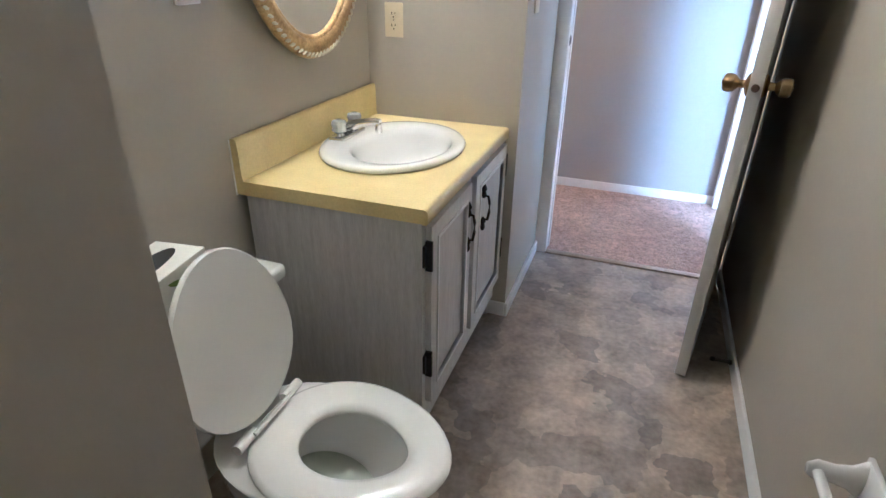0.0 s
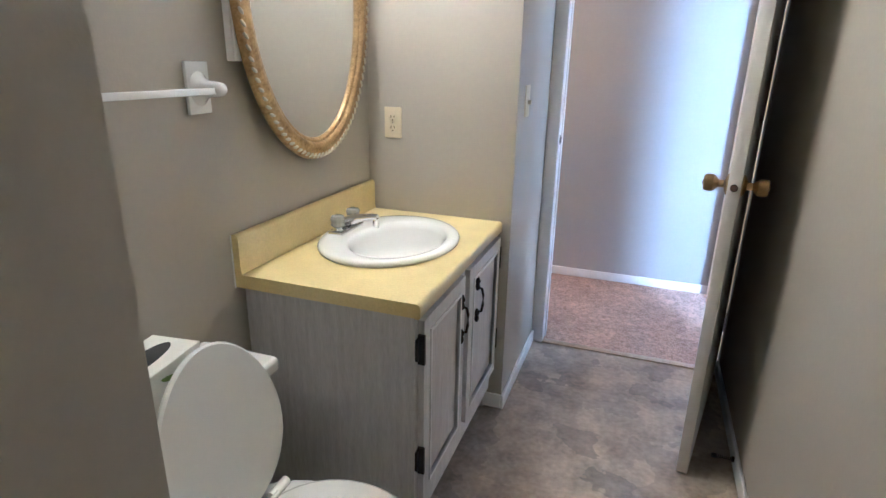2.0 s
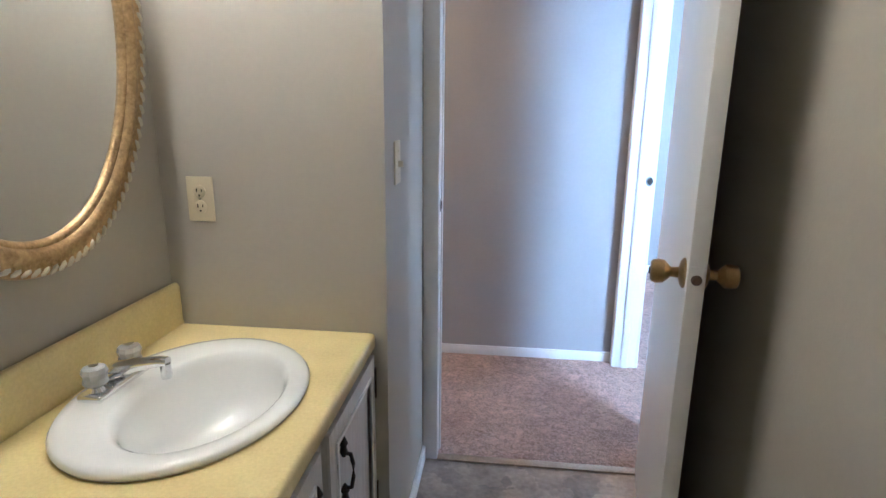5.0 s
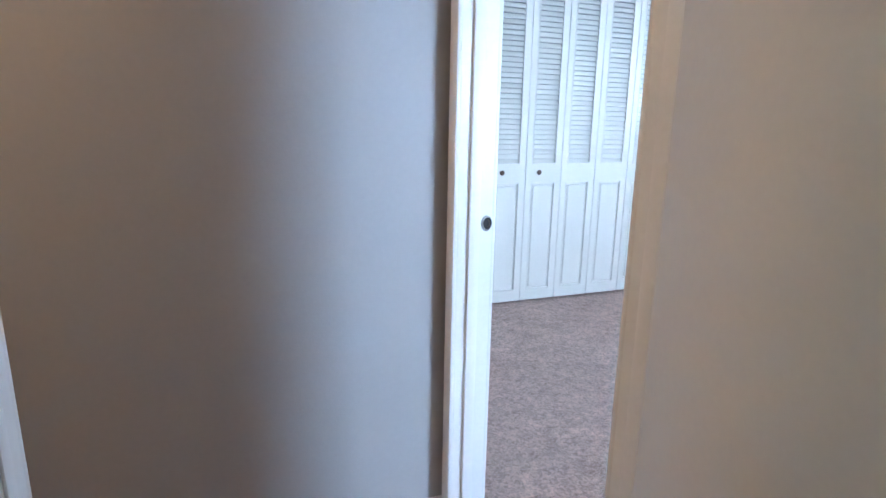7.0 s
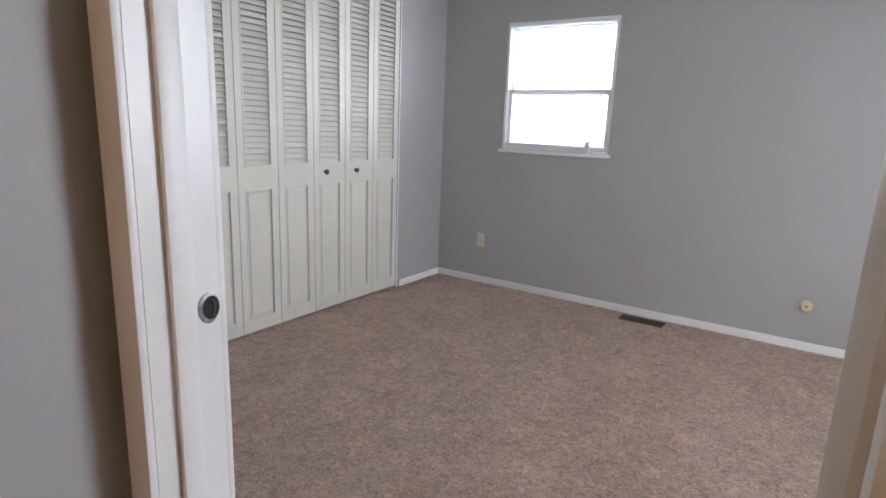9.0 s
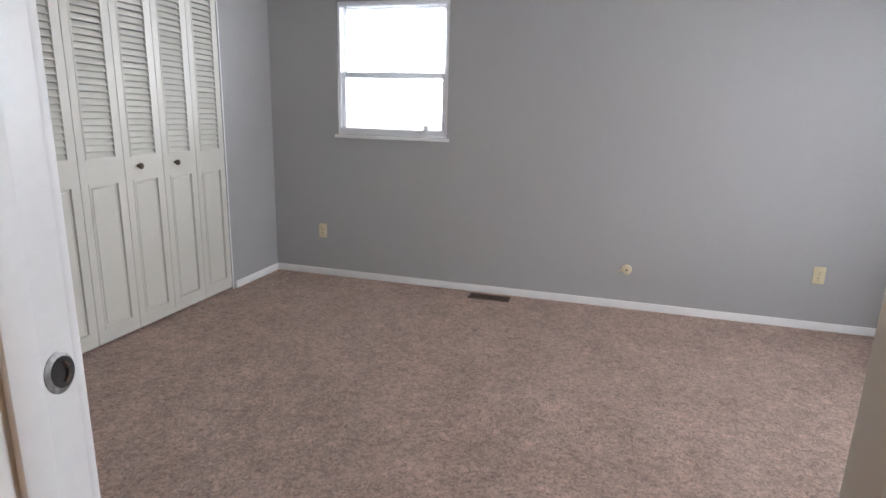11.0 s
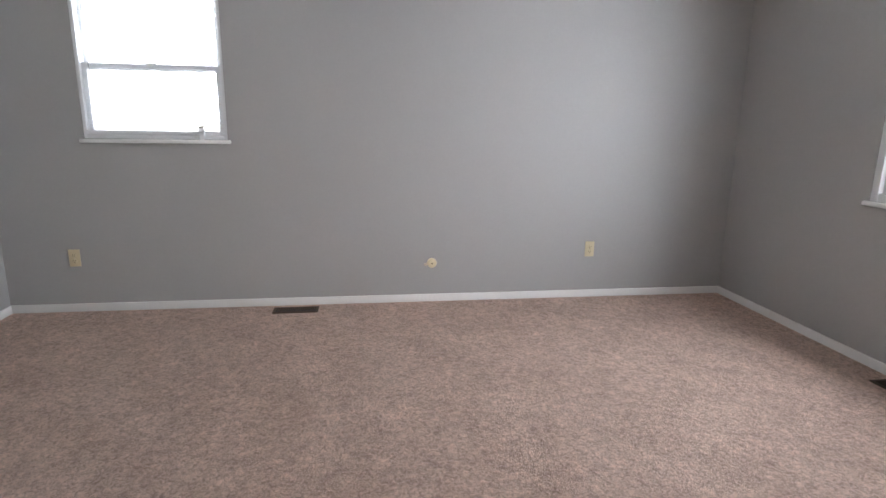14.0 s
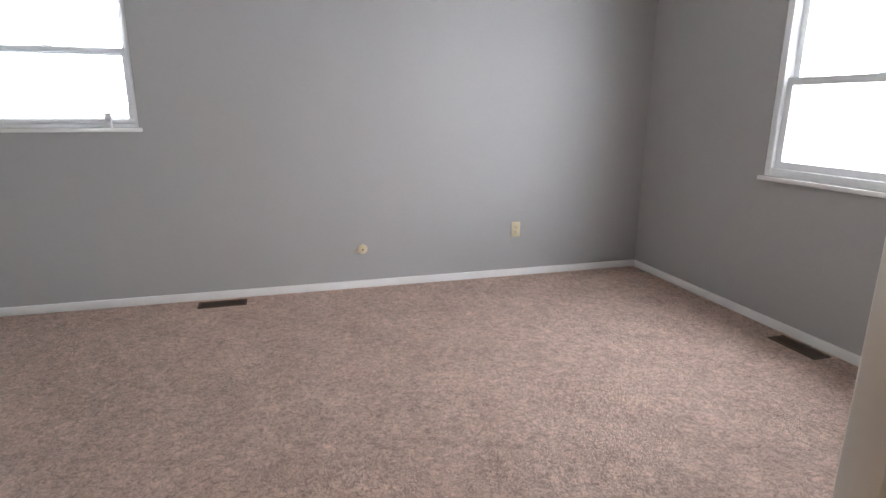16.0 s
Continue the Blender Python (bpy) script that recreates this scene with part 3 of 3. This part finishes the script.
def vanity():
    t = thing("vanity_cabinet", "whitewashed oak vanity cabinet with two panelled doors", "cabinet")
    b = 0.750
    part("side_panel", boxes((0.012, 0.505, VY + 0.022, VY + 0.038, 0.0, b)), M["vanity"], t)
    part("side_panel", boxes((0.012, 0.505, -0.02, -0.004, 0.0, b)), M["vanity"], t)
    part("bottom", boxes((0.012, 0.505, VY + 0.038, -0.02, 0.10, 0.115)), M["vanity"], t)
    part("toe_kick", boxes((0.42, 0.432, VY + 0.038, -0.02, 0.0, 0.10)), M["vanity"], t)
    part("face_frame", boxes((0.505, 0.523, VY + 0.018, VY + 0.055, 0.085, b), (0.505, 0.523, -0.04, -0.004, 0.085, b), (0.505, 0.523, VY + 0.055, -0.04, 0.085, 0.17), (0.505, 0.523, VY + 0.055, -0.04, 0.725, b), (0.505, 0.523, -0.45, -0.37, 0.17, 0.725)), M["vanity"], t)
    for y0, y1, hinge in ((VY + 0.035, -0.437, -1), (-0.388, -0.006, 1)):
        z0, z1, r = 0.175, 0.735, 0.05
        d = part("door", boxes((0.525, 0.543, y0, y0 + r, z0, z1), (0.525, 0.543, y1 - r, y1, z0, z1), (0.525, 0.543, y0 + r, y1 - r, z0, z0 + r), (0.525, 0.543, y0 + r, y1 - r, z1 - r, z1)), M["vanity"], t)
        part("panel", box(0.526, 0.535, y0 + r, y1 - r, z0 + r, z1 - r), M["vanity"], d)
        q = 0.009
        part("moulding", boxes((0.534, 0.547, y0 + r - q, y0 + r, z0 + r - q, z1 - r + q), (0.534, 0.547, y1 - r, y1 - r + q, z0 + r - q, z1 - r + q), (0.534, 0.547, y0 + r, y1 - r, z0 + r - q, z0 + r), (0.534, 0.547, y0 + r, y1 - r, z1 - r, z1 - r + q)), M["trim"], d)
        hy = y1 - 0.032 if hinge < 0 else y0 + 0.085
        h = part("handle", tube([(0.547, hy, 0.645), (0.560, hy, 0.643), (0.565, hy, 0.62), (0.565, hy, 0.59), (0.560, hy, 0.562), (0.547, hy, 0.56)], 0.0045, 8), M["iron"], d, "ornate black iron pull")
        for z, s in ((0.65, 1), (0.555, -1)):
            part("back_plate", lathe([(0.004, -0.024), (0.009, -0.012), (0.006, 0.0), (0.010, 0.008), (0.003, 0.024)], pose(0.545, hy, z + 0.01 * s, 0, 0, 0), 10), M["iron"], h)
        for z in (0.655, 0.315):
            hg = y0 - 0.004 if hinge < 0 else y1 + 0.002
            part("hinge", boxes((0.524, 0.532, hg - 0.013, hg + 0.01, z - 0.03, z + 0.03), (0.528, 0.547, hg - 0.004, hg + 0.004, z - 0.042, z + 0.042)), M["iron"], d, "black iron hinge")


vanity()


SX, SY = 0.264, -0.375


def oval(a, b, z, cx=SX, cy=SY, n=48):
    return [(cx + a * math.cos(2 * math.pi * i / n), cy + b * math.sin(2 * math.pi * i / n), z) for i in range(n)]


def countertop():
    """Post-formed top: a slab with an oval cut-out, a rolled front and a coved splash."""
    t = thing("vanity_countertop", "worn yellow laminate countertop with a rolled front edge", "countertop")
    bm = bmesh.new()
    n = 48
    x0, x1, y0, y1 = 0.022, VX - 0.012, VY, -0.002
    outer = []
    for i in range(n):
        a = 2 * math.pi * (i + 0.0) / n
        c, s = math.cos(a), math.sin(a)
        k = min((x1 - SX) / c if c > 1e-6 else ((x0 - SX) / c if c < -1e-6 else 9), (y1 - SY) / s if s > 1e-6 else ((y0 - SY) / s if s < -1e-6 else 9))
        outer.append((SX + c * k, SY + s * k))
    for cx, cy in ((x0, y0), (x0, y1), (x1, y0), (x1, y1)):
        i = min(range(n), key=lambda q: (outer[q][0] - cx) ** 2 + (outer[q][1] - cy) ** 2)
        outer[i] = (cx, cy)
    inner = oval(0.195, 0.238, CT)
    rings = [[(p[0], p[1], CT - 0.03) for p in inner], inner, [(x, y, CT) for x, y in outer], [(x, y, CT - 0.038) for x, y in outer]]
    add_loft(bm, rings, cap=False)
    part("slab", bm, M["laminate"], t, smooth=30)
    prof = [(VX - 0.0121, CT), (VX - 0.006, CT - 0.001), (VX - 0.001, CT - 0.006), (VX, CT - 0.012), (VX, CT - 0.036), (VX - 0.004, CT - 0.040), (VX - 0.014, CT - 0.040)]
    part("front_edge", add_loft(bmesh.new(), [[(x, y, z) for x, z in prof] for y in (y0, y1)]), M["laminate"], t, "rolled laminate front edge", 60)
    prof = [(0.002, CT - 0.038), (0.0221, CT - 0.038), (0.0221, CT - 0.001), (0.026, CT + 0.003), (0.0225, CT + 0.012), (0.022, CT + 0.103), (0.018, CT + 0.111), (0.010, CT + 0.114), (0.002, CT + 0.111)]
    part("backsplash", add_loft(bmesh.new(), [[(x, y, z) for x, z in prof] for y in (y0, y1)]), M["laminate"], t, "", 50)
    part("caulk_strip", box(0.0, 0.0018, y0 - 0.004, y0 + 0.004, CT - 0.04, CT + 0.11), M["trim"], t)


countertop()


def sink():
    t = thing("oval_sink", "white oval drop-in sink in the yellow countertop", "sink")
    rows = [(0.200, 0.25, 0.0, 0), (0.218, 0.267, 0.002, 0), (0.22, 0.269, 0.010, 0), (0.214, 0.263, 0.017, 0), (0.198, 0.25, 0.0185, 0), (0.155, 0.21, 0.016, 0.028), (0.145, 0.2, 0.010, 0.03), (0.138, 0.19, -0.01, 0.03), (0.125, 0.172, -0.06, 0.03), (0.10, 0.135, -0.105, 0.03), (0.06, 0.08, -0.13, 0.03), (0.022, 0.022, -0.138, 0.03)]
    part("bowl", add_loft(bmesh.new(), [oval(a, b, CT + z, SX + o) for a, b, z, o in rows], cap=False), M["porcelain"], t, smooth=70)
    part("drain", lathe([(0.022, CT - 0.139), (0.024, CT - 0.134), (0.018, CT - 0.134), (0.012, CT - 0.141)], pose(SX + 0.03, SY, 0), 20), M["chrome"], t)


sink()


def faucet():
    z = CT + 0.0185
    t = thing("faucet", "chrome bathroom faucet with two clear acrylic knobs", "faucet", pose(0.100, SY + 0.0, z))
    part("base", box(-0.024, 0.026, -0.078, 0.078, -0.002, 0.014, bevel=0.006, seg=3), M["chrome"], t)
    rings = []
    for x, zz, w, h in ((-0.012, 0.02, 0.02, 0.02), (0.01, 0.032, 0.018, 0.02), (0.05, 0.046, 0.014, 0.014), (0.10, 0.056, 0.012, 0.011), (0.118, 0.056, 0.011, 0.010)):
        rings.append([(x, w * math.cos(a * math.pi / 6), zz + h * math.sin(a * math.pi / 6)) for a in range(12)])
    part("spout", add_loft(bmesh.new(), rings), M["chrome"], t, smooth=50)
    part("aerator", lathe([(0.010, 0.022), (0.011, 0.03), (0.010, 0.052)], pose(0.112, 0, 0), 16), M["chrome"], t)
    for y in (-0.051, 0.051):
        part("stem", lathe([(0.018, 0.012), (0.014, 0.018), (0.010, 0.026)], pose(0, y, 0), 16), M["chrome"], t)
        prof = [(0.016, 0.024), (0.023, 0.030), (0.021, 0.040), (0.024, 0.052), (0.021, 0.061), (0.008, 0.064)]
        part("knob", lathe(prof, pose(0, y, 0), 10), M["acrylic"], t, "clear faceted acrylic knob", 10)
        part("knob_cap", lathe([(0.008, 0.058), (0.009, 0.0655), (0.005, 0.067)], pose(0, y, 0), 12), M["chrome"], t)


faucet()

MY, MZ = -0.432, 1.545


def mirror():
    t = thing("oval_mirror", "oval wall mirror in an antique gold rope frame", "mirror")
    A, B = 0.345, 0.49
    n = 96

    def ring(off, x):
        return [(x, MY + (A - off) * math.cos(2 * math.pi * i / n), MZ + (B - off) * math.sin(2 * math.pi * i / n)) for i in range(n)]

    prof = [(0.004, 0.034), (0.0, 0.042), (0.004, 0.054), (0.014, 0.058), (0.024, 0.055), (0.030, 0.058), (0.040, 0.060), (0.050, 0.056), (0.054, 0.050), (0.058, 0.051), (0.064, 0.047), (0.067, 0.040)]
    part("frame", add_loft(bmesh.new(), [ring(o, x) for o, x in prof], cap=False), M["gold"], t, "", 60)
    bm = bmesh.new()
    add_loft(bm, [ring(0.066, 0.040), ring(0.066, 0.034)], cap=True)
    part("glass", bm, M["mirror"], t)
    part("back", add_loft(bmesh.new(), [ring(0.012, 0.031), ring(0.012, 0.0338)], cap=True), M["gold"], t)
    bead = bmesh.new()
    bmesh.ops.create_icosphere(bead, subdivisions=1, radius=1)
    me = mesh_from("rope_bead", bead, M["silver"], 60)
    k = 104
    for i in range(k):
        a = 2 * math.pi * i / k
        o = new("rope_bead", me)
        o.parent = t
        tilt = math.degrees(math.atan2((B - 0.014) * math.cos(a), -(A - 0.014) * math.sin(a)))
        o.matrix_basis = Matrix.Translation((0.057, MY + (A - 0.012) * math.cos(a), MZ + (B - 0.012) * math.sin(a))) @ Matrix.Rotation(radians(tilt + 35), 4, "X") @ Matrix.Diagonal((0.006, 0.013, 0.0055, 1))


mirror()


def medicine_cabinet():
    t = thing("medicine_cabinet", "shallow white metal medicine cabinet behind the mirror", "cabinet")
    part("body", box(0.001, 0.022, -0.76, -0.11, 1.343, 1.84, bevel=0.003), M["trim"], t)
    part("door", box(0.023, 0.030, -0.758, -0.112, 1.345, 1.838, bevel=0.002), M["trim"], t)


medicine_cabinet()


def vanity_light():
    t = thing("vanity_light", "wall mounted bar of warm round bulbs above the mirror", "light fixture")
    part("bar", box(0.0, 0.035, -0.69, -0.07, 2.10, 2.20, bevel=0.006), M["chrome"], t)
    for i in range(4):
        y = -0.63 + i * 0.166
        s = part("socket", lathe([(0.022, 0.0), (0.022, 0.02), (0.015, 0.03)], pose(0.035, y, 2.15, 0, 90, 0), 16), M["chrome"], t)
        bm = bmesh.new()
        bmesh.ops.create_icosphere(bm, subdivisions=2, radius=0.036, matrix=pose(0.10, y, 2.15))
        part("bulb", bm, M["bulb"], s, "glowing warm bulb", 60)


vanity_light()


def towel_bar():
    t = thing("towel_bar", "white ceramic towel bar on the bathroom wall", "towel bar")
    part("bar", box(0.046, 0.062, -1.45, -0.85, 1.27, 1.286, bevel=0.002), M["ceramic"], t)
    for y in (-0.874, -1.43):
        p = part("plate", box(0.0, 0.011, y - 0.036, y + 0.036, 1.223, 1.343, bevel=0.004), M["ceramic"], t)
        rings = []
        for x, h, w, dy in ((0.008, 0.045, 0.034, 0), (0.02, 0.026, 0.026, 0.002), (0.036, 0.019, 0.022, 0.006), (0.056, 0.018, 0.020, 0.010), (0.070, 0.014, 0.016, 0.011), (0.075, 0.006, 0.008, 0.011)):
            rings.append([(x, y + dy + w * math.cos(k * math.pi / 8), 1.281 + h * math.sin(k * math.pi / 8)) for k in range(16)])
        part("bracket", add_loft(bmesh.new(), rings), M["ceramic"], p, smooth=60)


towel_bar()

TY = -1.175


def toilet():
    t = thing("toilet", "white toilet with the lid raised and seat down", "toilet")
    n = 40

    def egg(xb, xf, w, z, cy=TY, p=1.0):
        cx, a = (xb + xf) / 2, (xf - xb) / 2
        out = []
        for i in range(n):
            q = 2 * math.pi * i / n
            c, s = math.cos(q), math.sin(q)
            k = 1 - 0.13 * c * p
            out.append((cx + a * c, cy + w * s * k, z))
        return out

    rows = [(0.20, 0.50, 0.10, 0.0), (0.20, 0.50, 0.10, 0.03), (0.21, 0.48, 0.09, 0.10), (0.20, 0.52, 0.105, 0.18), (0.19, 0.62, 0.145, 0.255), (0.19, 0.685, 0.163, 0.318), (0.19, 0.71, 0.174, 0.357), (0.19, 0.716, 0.178, 0.368), (0.20, 0.708, 0.174, 0.373), (0.30, 0.675, 0.128, 0.372), (0.31, 0.665, 0.121, 0.352), (0.32, 0.63, 0.11, 0.295), (0.34, 0.55, 0.075, 0.24), (0.36, 0.50, 0.05, 0.215)]
    part("bowl", add_loft(bmesh.new(), [egg(a, b, w, z) for a, b, w, z in rows]), M["porcelain"], t, smooth=60)
    part("water", add_loft(bmesh.new(), [egg(0.337, 0.557, 0.078, 0.246), egg(0.338, 0.556, 0.077, 0.250)]), M["water"], t)
    seat_rows = [(0.295, 0.727, 0.182, 0.377), (0.29, 0.733, 0.186, 0.384), (0.292, 0.730, 0.184, 0.392), (0.305, 0.719, 0.173, 0.398), (0.37, 0.660, 0.112, 0.396), (0.392, 0.640, 0.096, 0.390), (0.396, 0.636, 0.093, 0.380), (0.395, 0.638, 0.094, 0.377)]
    part("seat", add_loft(bmesh.new(), [egg(a, b, w, z) for a, b, w, z in seat_rows], cap=False), M["seat"], t, "", 60)
    lid = bmesh.new()
    lx = [(0.0, 0.394, 0.174, 0.0), (-0.002, 0.398, 0.179, 0.006), (0.0, 0.396, 0.177, 0.013), (0.012, 0.384, 0.166, 0.018)]
    add_loft(lid, [egg(a, b, w, z, 0.0) for a, b, w, z in lx])
    l = part("lid", lid, M["seat"], t, "raised white toilet lid", 50)
    l.matrix_basis = Matrix.Translation((0.292, TY, 0.405)) @ Matrix.Rotation(radians(-101), 4, "Y")
    for y in (-0.085, 0.085):
        part("hinge", tube([(0.306, TY + y - 0.03, 0.404), (0.306, TY + y + 0.03, 0.404)], 0.012, 12), M["seat"], t)
    part("hinge_bar", tube([(0.318, TY - 0.07, 0.410), (0.318, TY + 0.07, 0.410)], 0.006, 8), M["seat"], t)
    part("tank", box(0.02, 0.215, TY - 0.205, TY + 0.205, 0.36, 0.632, bevel=0.03, seg=3), M["porcelain"], t, smooth=60)
    part("tank_lid", box(0.008, 0.238, TY - 0.218, TY + 0.218, 0.627, 0.668, bevel=0.012, seg=3), M["porcelain"], t, smooth=60)
    part("flush_lever", tube([(0.216, TY - 0.15, 0.58), (0.235, TY - 0.15, 0.58), (0.238, TY - 0.08, 0.572)], 0.006, 8), M["chrome"], t)


toilet()


def tissue_box():
    t = thing("tissue_box", "floral printed tissue box standing on the toilet tank", "tissue box", pose(0.122, -1.245, 0.668, 0, 0, 8))
    part("carton", box(-0.058, 0.058, -0.115, 0.115, 0, 0.108, bevel=0.0015, seg=1), M["box"], t)
    bm = bmesh.new()
    add_loft(bm, [[(0.026 * math.cos(k * math.pi / 12), 0.092 * math.sin(k * math.pi / 12), z) for k in range(24)] for z in (0.1075, 0.1092)])
    part("opening", bm, M["dark"], t, "dark oval opening")
    rnd = random.Random(4)
    for i in range(26):
        bm = bmesh.new()
        side = i % 3
        a, L = rnd.uniform(-1.2, 1.2), rnd.uniform(0.016, 0.036)
        pts = [(0, 0), (0.18 * L, 0.35 * L), (0.12 * L, 0.8 * L), (0, L), (-0.12 * L, 0.8 * L), (-0.18 * L, 0.35 * L)]
        v = []
        u0, v0 = rnd.uniform(-0.045, 0.045), rnd.uniform(0.012, 0.07)
        for px, py in pts:
            u, w = u0 + px * math.cos(a) - py * math.sin(a), v0 + px * math.sin(a) + py * math.cos(a)
            w = max(0.004, min(0.104, w))
            u = max(-0.054, min(0.054, u))
            v.append(bm.verts.new((u, 0.1154, w) if side == 0 else ((0.0584, u * 2, w) if side == 1 else (u, (w - 0.05) * 2 * 0.98, 0.1084))))
        f = bm.faces.new(v)
        if side == 2 and abs(u0) < 0.05:
            bm.free()
            continue
        part("printed_leaf", bm, M["leafprint"] if i % 4 else M["petalprint"], t)


tissue_box()


def paper_holder():
    t = thing("paper_holder", "white ceramic toilet paper holder on the wall", "paper holder", pose(BATH_E, -1.13, 0.525))
    part("plate", box(-0.012, 0, -0.08, 0.08, -0.055, 0.055, bevel=0.005), M["ceramic"], t)
    for y in (-0.066, 0.066):
        rings = []
        for x, h, w in ((-0.008, 0.045, 0.018), (-0.03, 0.026, 0.012), (-0.055, 0.02, 0.010), (-0.082, 0.022, 0.010), (-0.095, 0.012, 0.007)):
            rings.append([(x, y + w * math.cos(k * math.pi / 8), 0.01 + h * math.sin(k * math.pi / 8)) for k in range(16)])
        part("arm", add_loft(bmesh.new(), rings), M["ceramic"], t, smooth=60)
    part("roller", tube([(-0.078, -0.06, 0.01), (-0.078, 0.06, 0.01)], 0.010, 14), M["ceramic"], t)


paper_holder()


def spring_stop():
    t = thing("spring_stop", "black spring door stop on the baseboard", "door stop", pose(BATH_E - T, -0.058, 0.036))
    pts = [(-0.004 - 0.055 * i / 60, 0.0055 * math.cos(i * 0.9), 0.0055 * math.sin(i * 0.9)) for i in range(61)]
    part("spring", tube(pts, 0.0018, 6), M["iron"], t)
    part("base", lathe([(0.01, 0), (0.009, 0.008)], pose(0, 0, 0, 0, -90, 0), 12), M["iron"], t)
    part("tip", lathe([(0.007, 0.056), (0.009, 0.06), (0.008, 0.072), (0.004, 0.074)], pose(0, 0, 0, 0, -90, 0), 12), M["iron"], t)


spring_stop()
